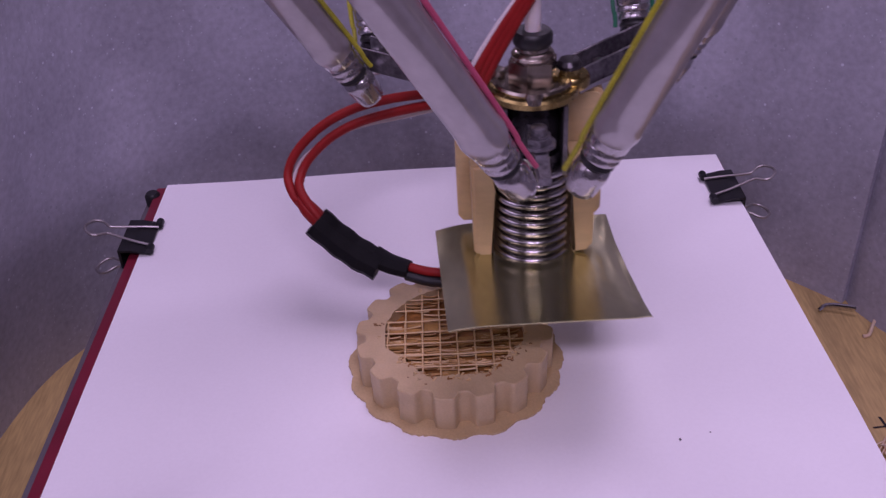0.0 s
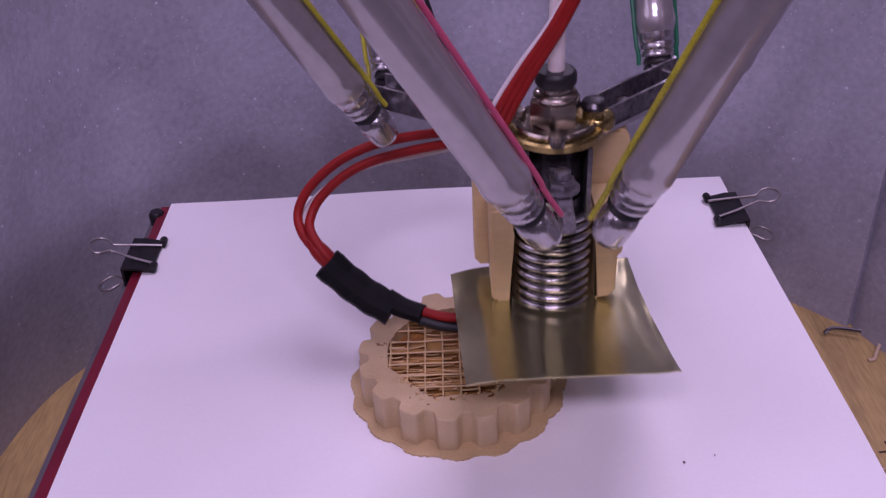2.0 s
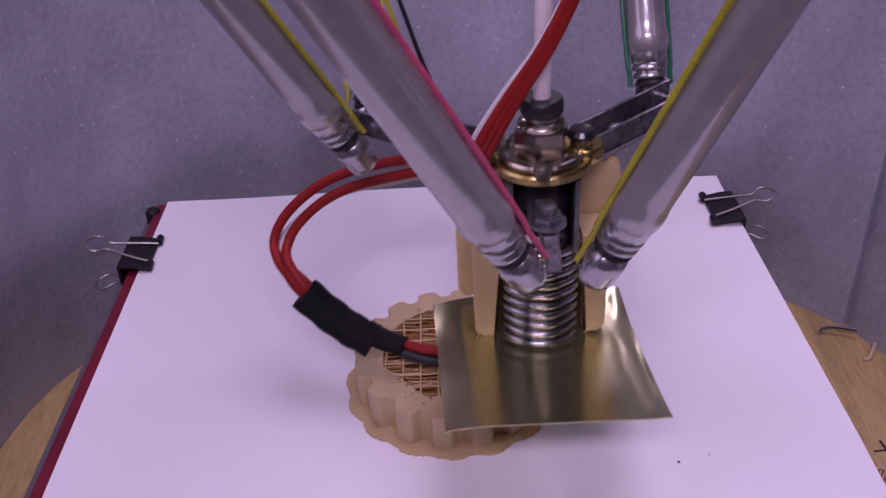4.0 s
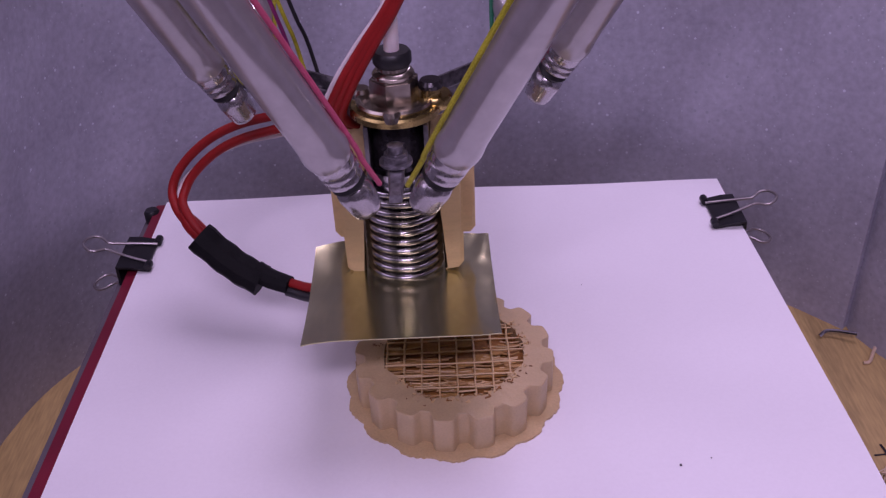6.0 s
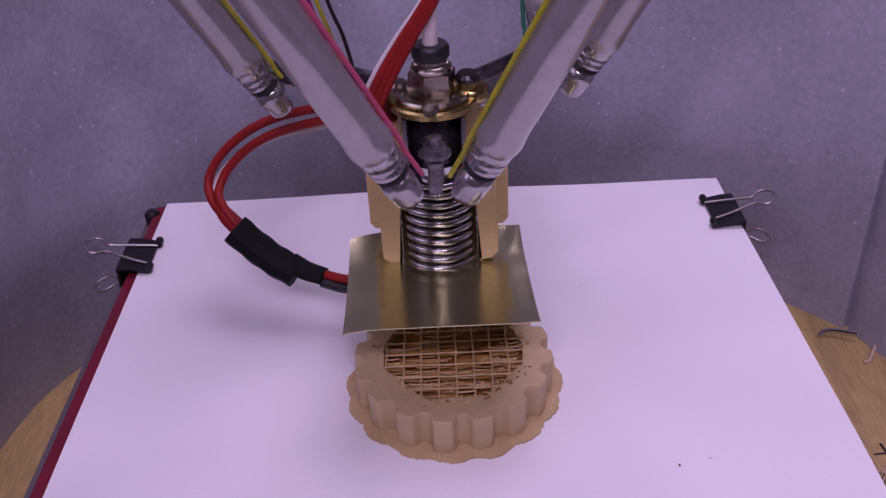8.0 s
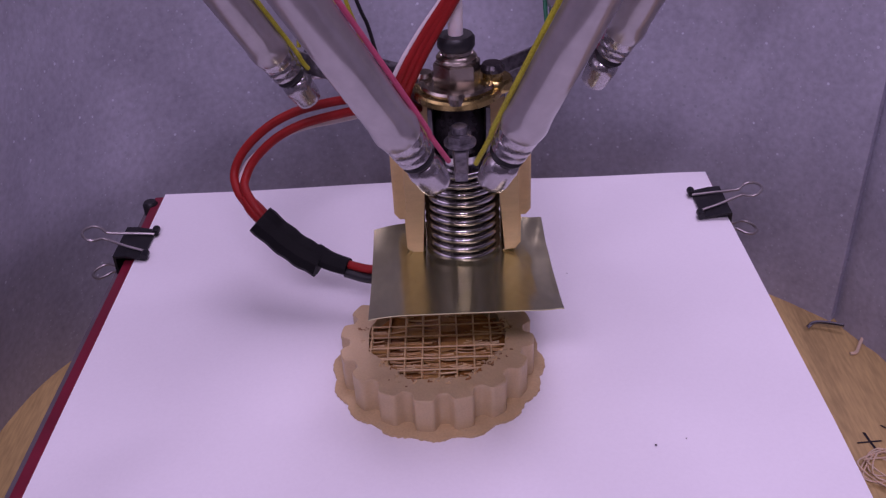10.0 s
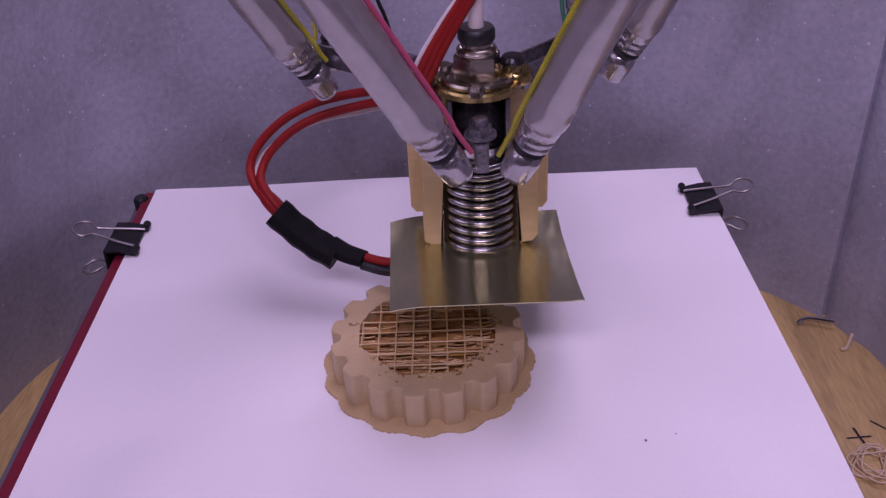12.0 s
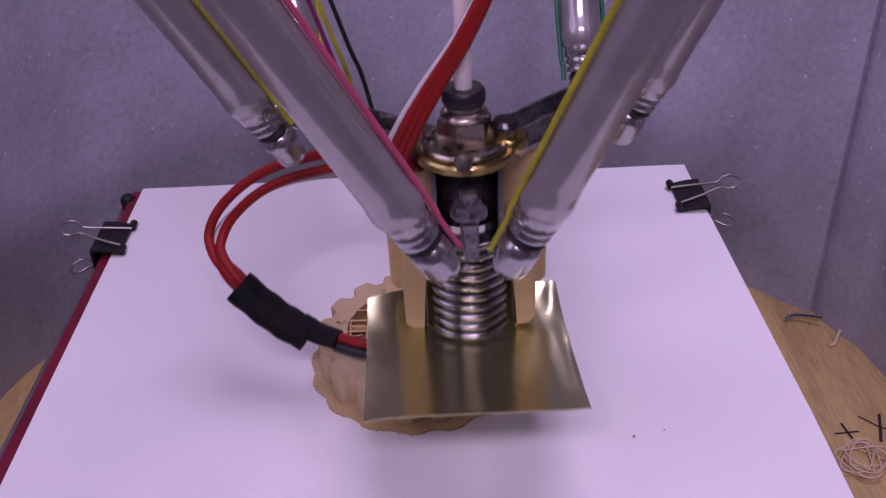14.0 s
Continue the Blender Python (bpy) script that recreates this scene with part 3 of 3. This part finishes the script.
    # heater leads: loop, tape, and the end that goes under the plate
    loop = [(-0.010, 0.022, 0.0705), (-0.0174, 0.024, 0.0701), (-0.0277, 0.026, 0.0689), (-0.0382, 0.028, 0.0669), (-0.049, 0.029, 0.0638), (-0.0584, 0.029, 0.0589),
            (-0.0663, 0.028, 0.052), (-0.07, 0.0255, 0.0456), (-0.0687, 0.021, 0.0411), (-0.0642, 0.0165, 0.0370), (-0.060, 0.0145, 0.0330)]
    loop = [(x - 0.0010 * min(1.0, k / 4), y, z) for k, (x, y, z) in enumerate(loop)]
    part("heater_lead", cable(bmesh.new(), glide(loop), 0.0014, 12), RED_WIRE, head, "red silicone heater lead")
    apart = (0.3, 0.5, 0.75, 0.95, 1.0, 1.0, 1.0, 0.95, 0.75, 0.55, 0.4)

    def inside(gap, dy, cross=0.0):
        """A line beside the loop, on its inner side; cross lets it pass to the outer side on the way down."""
        line = []
        for k, ((x, y, z), w) in enumerate(zip(loop, apart)):
            a, c = loop[max(k - 1, 0)], loop[min(k + 1, len(loop) - 1)]
            tx, tz = c[0] - a[0], c[2] - a[2]
            q = math.hypot(tx, tz)
            line.append((x - tz / q * gap * w * (1 - cross * (k / 10) ** 2), y + dy, z + tx / q * gap * w * (1 - cross * (k / 10) ** 2)))
        return line

    inner = inside(0.0041, -0.0012)
    part("heater_lead", cable(bmesh.new(), glide(inner), 0.0014, 12), RED_WIRE, head, "red silicone heater lead")
    thin = inside(0.0088, 0.0020, 1.5)
    part("sensor_lead", cable(bmesh.new(), glide(thin), 0.0009, 10), WHITE_WIRE, head, "thin white sensor lead")
    wrap = bmesh.new()
    p = glide([(-0.0632, 0.0156, 0.0342), (-0.0568, 0.0133, 0.0284), (-0.0508, 0.0110, 0.0242), (-0.0448, 0.0088, 0.0214)], 4)
    cable(wrap, p, [0.0052 + 0.0002 * math.sin(k * 1.7) for k in range(len(p))], 9, 0.95)
    p = glide([(-0.0465, 0.0098, 0.0245), (-0.0420, 0.0080, 0.0225), (-0.0360, 0.0058, 0.0214)], 4)
    cable(wrap, p, [0.0039 - 0.00008 * k for k in range(len(p))], 9, 0.85)
    part("sleeve", cable(bmesh.new(), glide([(-0.0675, 0.0190, 0.0405), (-0.0650, 0.0172, 0.0375), (-0.0615, 0.0152, 0.0340)], 4), [0.0020, 0.0022, 0.0026, 0.0029, 0.0031, 0.0032, 0.0032, 0.0032, 0.0032], 12, 0.8), RED_WIRE, head, "red shrink sleeve")
    part("tape_wrap", wrap, TAPE, head, "black insulating tape wrapped round the leads")
    part("lead_end", cable(bmesh.new(), glide([(-0.037, 0.0066, 0.0222), (-0.028, 0.0035, 0.0216), (-0.012, 0.001, 0.0225)]), 0.0014, 10), RED_WIRE, head)
    part("lead_end", cable(bmesh.new(), glide([(-0.037, 0.0050, 0.0200), (-0.028, 0.002, 0.0192), (-0.012, -0.001, 0.0210)]), 0.0016, 10), BLACK_WIRE, head)
    # flat bundle that rises past the tube; it leans on its lower end as the head moves
    pivot = Vector(RISER_FOOT)
    riser = None
    for k, (mat, r) in enumerate(((RED_WIRE, 0.0013), (RED_WIRE, 0.0013), (RED_WIRE, 0.0013), (WHITE_WIRE, 0.0007))):
        o = (1.5 - k) * 0.0017
        pts = [(-0.0120 + o, 0.012, 0.0700), (-0.0165 + o, -0.001, 0.0800), (-0.0130 + o, -0.004, 0.0895), (-0.0065 + o * 0.85, -0.004, 0.0998), (0.0008 + o * 0.6, -0.004, 0.1102),
               (0.0078 + o * 0.4, -0.003, 0.1230), (0.0150 + o * 0.4, 0.0, 0.142), (0.029 + o * 0.4, 0.006, 0.19), (0.039 + o * 0.4, 0.01, 0.24)]
        line = [q - pivot for q in glide(pts)]
        if riser is None:
            riser = part("cable_riser", cable(bmesh.new(), line, r, 10), mat, head, "red wires rising beside the feed tube")
            riser.location = pivot
        else:
            part("riser_wire", cable(bmesh.new(), line, r, 10), mat, riser, "" if mat is RED_WIRE else "thin white wire")
    # thin signal wires behind
    for mat, dx, r in ((BLACK_WIRE, 0.0, 0.0006), (YELLOW, -0.0034, 0.0006), (MAGENTA, -0.0058, 0.0006)):
        pts = [(-0.0210 + dx * 0.5, 0.029, 0.066), (-0.0229 + dx, 0.030, 0.0771), (-0.0253 + dx, 0.030, 0.0894), (-0.0285 + dx * 0.9, 0.030, 0.0994), (-0.040 + dx, 0.034, 0.14), (-0.054 + dx, 0.04, 0.2)]
        part("signal_wire", cable(bmesh.new(), glide(pts), r, 8), mat, head)
    return head, riser


HEAD, RISER = print_head()


# ---- delta arms ----

def delta_arm(color, wire_side, both, end):
    """A tube arm; its origin is the ball joint, z runs up the tube."""
    arm = tagged(empty("delta_arm"), "round satin metal printer arm with clear end plug and wire", "printer arm", "six delta arms")
    R = 0.0053
    part("tube", lathe(bmesh.new(), [(0, 0.0086), (R * 0.90, 0.0086), (R * 0.97, 0.0094), (R * 1.04, 0.0108), (R * 1.07, 0.0122), (R * 1.05, 0.0138), (R * 1.01, 0.0152), (R, 0.0172), (R, ARM - 0.02), (0, ARM - 0.02)], seg=32), ALU, arm, "satin metal tube")
    part("plug", lathe(bmesh.new(), [(0, 0.0020), (0.0038, 0.0020), (0.0045, 0.0025), (0.0046, 0.0033), (0.0043, 0.0038), (0.0042, 0.0042), (0.0047, 0.0047), (0.0048, 0.0057), (0.0045, 0.0062), (0.0048, 0.0066), (0.00495, 0.0080), (0.00495, 0.0101), (0, 0.0101)], seg=28), PLUG, arm, "shiny grey end plug")
    part("o_ring", lathe(bmesh.new(), [(0.0026, 0.0001), (0.0038, 0.0001), (0.0043, 0.0009), (0.0038, 0.0019), (0.0026, 0.0019)], seg=24), RUBBER, arm, "black rubber ring")
    cup = bmesh.new()
    lathe(cup, [(0, -0.0094), (0.0031, -0.0093), (0.0037, -0.0088), (0.0040, -0.0074), (0.0042, -0.0045), (0.0044, -0.0030), (0.0042, -0.0012), (0.0034, -0.0003), (0, -0.0003)], seg=28)
    part("cap_nut", cup, PLUG, arm, "shiny grey cap nut")
    for s in ((1, -1) if both else (1,)):
        a = radians(wire_side) + (math.pi if s < 0 else 0)
        d = Vector((math.cos(a), math.sin(a), 0))
        pts = [d * 0.0056 + Vector((0, 0, end)), d * 0.0055 + Vector((0, 0, 0.004)), d * 0.0060 + Vector((0, 0, 0.016)), d * 0.0061 + Vector((0, 0, 0.1)), d * 0.0061 + Vector((0, 0, 0.40))]
        part("wire", cable(bmesh.new(), glide(pts), 0.00066, 8), color, arm)
    return arm


# joint on the head (x, y), bearing of its tower, wire colour
JOINTS = (
    ((-0.0097, -0.0373), 210, PINK, 75, False),
    ((-0.0467, 0.0155), 210, YELLOW, 60, False),
    ((0.0105, -0.0370), 330, YELLOW, 120, False),
    ((0.0430, 0.0195), 330, PINK, 110, False),
    ((0.0335, 0.0380), 90, GREEN, 0, True),
    ((-0.0420, 0.0380), 90, YELLOW, 0, True),
)
ARMS = [delta_arm(c, side, both, -0.005 if place[1] < -0.01 else 0.0005) for place, _, c, side, both in JOINTS]


# ---- table clutter ----
def speck(x, y, z, r):
    bm = bmesh.new()
    bmesh.ops.create_icosphere(bm, subdivisions=1, radius=r)
    for v in bm.verts:
        v.co = Vector((v.co.x * (1 + 0.5 * noise.noise(v.co * 3000)), v.co.y, v.co.z * 0.6))
    ob = tagged(part("plastic_crumb", bm, DUST), "tiny dark crumb on the paper", "crumb", "crumbs on the paper")
    ob.location = (x, y, z)
    return ob


def wire_bit(name, pts, r, mat, label, category):
    bm = cable(bmesh.new(), glide([(x, y, BENCH + z) for x, y, z in pts], 6), r, 8)
    return tagged(part(name, bm, mat), label, category)


wire_bit("wire_staple", [(0.1466, -0.0335, 0.0010), (0.1490, -0.0328, 0.0026), (0.1530, -0.0342, 0.0036), (0.1590, -0.0376, 0.0046)], 0.0009, STEEL, "bent grey wire offcut on the bench by the foam", "wire offcut")
wire_bit("filament_scrap", [(0.1575, -0.0500, 0.0008), (0.1600, -0.0495, 0.0010), (0.1630, -0.0450, 0.0016), (0.1665, -0.0400, 0.0020)], 0.0007, NATURAL, "short pale filament scrap on the bench", "filament scrap")


def filament_tangle(x, y):
    rnd = random.Random(11)
    pts = []
    for k in range(24):
        a = k * 1.75 + rnd.uniform(-0.5, 0.5)
        rx, ry = 0.0098 * rnd.uniform(0.5, 1.0), 0.0098 * rnd.uniform(0.45, 1.0)
        pts.append((x + rx * math.cos(a), y + ry * math.sin(a), 0.0006 + 0.00012 * k + rnd.uniform(0, 0.0006)))
    wire_bit("filament_tangle", pts, 0.00026, NATURAL, "loose tangle of pale thin filament on the bench", "filament")


filament_tangle(0.1470, -0.1085)


def marker_stroke(points, w):
    bm = bmesh.new()
    p = [Vector((x, y, 0)) for x, y in points]
    line = glide(p, 5)
    cable(bm, [q + Vector((0, 0, BENCH + 0.0001)) for q in line], w, 8, 0.12)
    return bm


def marker_letter(label, strokes):
    bm = bmesh.new()
    for st in strokes:
        add(bm, marker_stroke(st, 0.00055))
    tagged(part("marker_letter", bm, INK), label, "marker writing", "marks on the bench")


marker_letter("hand-drawn black marker cross on the plywood bench", [[(0.1434, -0.0958), (0.1475, -0.0955), (0.1520, -0.0952)], [(0.1474, -0.0910), (0.1480, -0.0955), (0.1490, -0.1015)]])
marker_letter("hand-drawn black marker letter Y on the plywood bench", [[(0.1545, -0.0878), (0.1570, -0.0905), (0.1600, -0.0935), (0.1640, -0.0960)], [(0.1622, -0.0872), (0.1602, -0.0930), (0.1575, -0.1005)]])


def motions():
    rows = []
    circle = [(0.0, 28), (0.5, 117), (1.0, 200), (1.5, 282), (2.0, 361), (2.5, 452), (2.7, 477), (3.2, 558), (3.7, 640), (4.2, 722), (4.7, 806), (4.8, 823)]
    t = 0.0
    while t < 4.75:
        a = next(p + (q - p) * (t - u) / (v - u) for (u, p), (v, q) in zip(circle, circle[1:]) if u - 1e-6 <= t <= v + 1e-6)
        rows.append((round(t, 2), 0.0012 + 0.0273 * math.cos(radians(a)), -0.1118 + 0.0273 * math.sin(radians(a))))
        t += 0.1
    rows += [
        (4.8, -0.0043, -0.0851), (4.9, -0.0129, -0.0875), (5.0, -0.0149, -0.0951), (5.1, -0.0146, -0.0915), (5.2, -0.0138, -0.0934), (5.3, -0.0139, -0.0938), (5.4, -0.0131, -0.0955),
        (5.5, -0.0131, -0.0892), (5.6, -0.0124, -0.0955), (5.7, -0.0121, -0.0886), (5.8, -0.0118, -0.0931), (5.9, -0.0110, -0.0891), (6.0, -0.0108, -0.0941), (6.1, -0.0102, -0.0932),
        (6.2, -0.0099, -0.0898), (6.3, -0.0090, -0.0935), (6.5, -0.0078, -0.09), (7, -0.0048, -0.0893), (7.5, -0.0028, -0.0914), (8, -0.0005, -0.0897), (8.2, 0.0005, -0.0882),
        (8.7, 0.0034, -0.0925), (9.2, 0.0063, -0.0900), (9.7, 0.0092, -0.0940), (10.3, 0.0122, -0.0925), (10.5, 0.0131, -0.0935), (11, 0.0152, -0.0966), (11.5, 0.0172, -0.0906),
        (12, 0.0186, -0.0922), (12.5, 0.0207, -0.0972), (12.6, 0.0205, -0.1050), (12.7, 0.0208, -0.1172), (12.8, 0.0206, -0.1245), (12.9, 0.0203, -0.1155), (13.0, 0.0203, -0.1242),
        (13.1, 0.0201, -0.1208), (13.2, 0.0198, -0.1258), (13.3, 0.0199, -0.1256), (13.4, 0.0193, -0.1223), (13.5, 0.0188, -0.1293), (13.6, 0.018, -0.1278), (13.7, 0.0178, -0.1252),
        (13.8, 0.0176, -0.1333), (13.9, 0.0171, -0.1250), (14.0, 0.0173, -0.1323)]
    walk(HEAD, [(t, pose(x, y, 0)) for t, x, y in rows])
    walk(RISER, [(t, pose(*RISER_FOOT, 0, -50 * (x + 0.02))) for t, x, y in rows])
    for arm, ((jx, jy), bearing, *_) in zip(ARMS, JOINTS):
        keys = []
        for t, x, y in rows:
            dx = REACH * math.cos(radians(bearing)) - (x - 0.0012)
            dy = REACH * math.sin(radians(bearing)) - (y + 0.1110)
            way = Vector((dx, dy, math.sqrt(ARM ** 2 - dx * dx - dy * dy)))
            keys.append((t, Matrix.Translation((x + jx, y + jy, JOINT_Z)) @ way.to_track_quat("Z", "Y").to_matrix().to_4x4()))
        walk(arm, keys)


speck(0.0600, -0.1470, 0.0005, 0.0004)
speck(0.0685, -0.1450, 0.0005, 0.00025)
speck(0.0455, -0.0660, 0.0004, 0.0002)
motions()
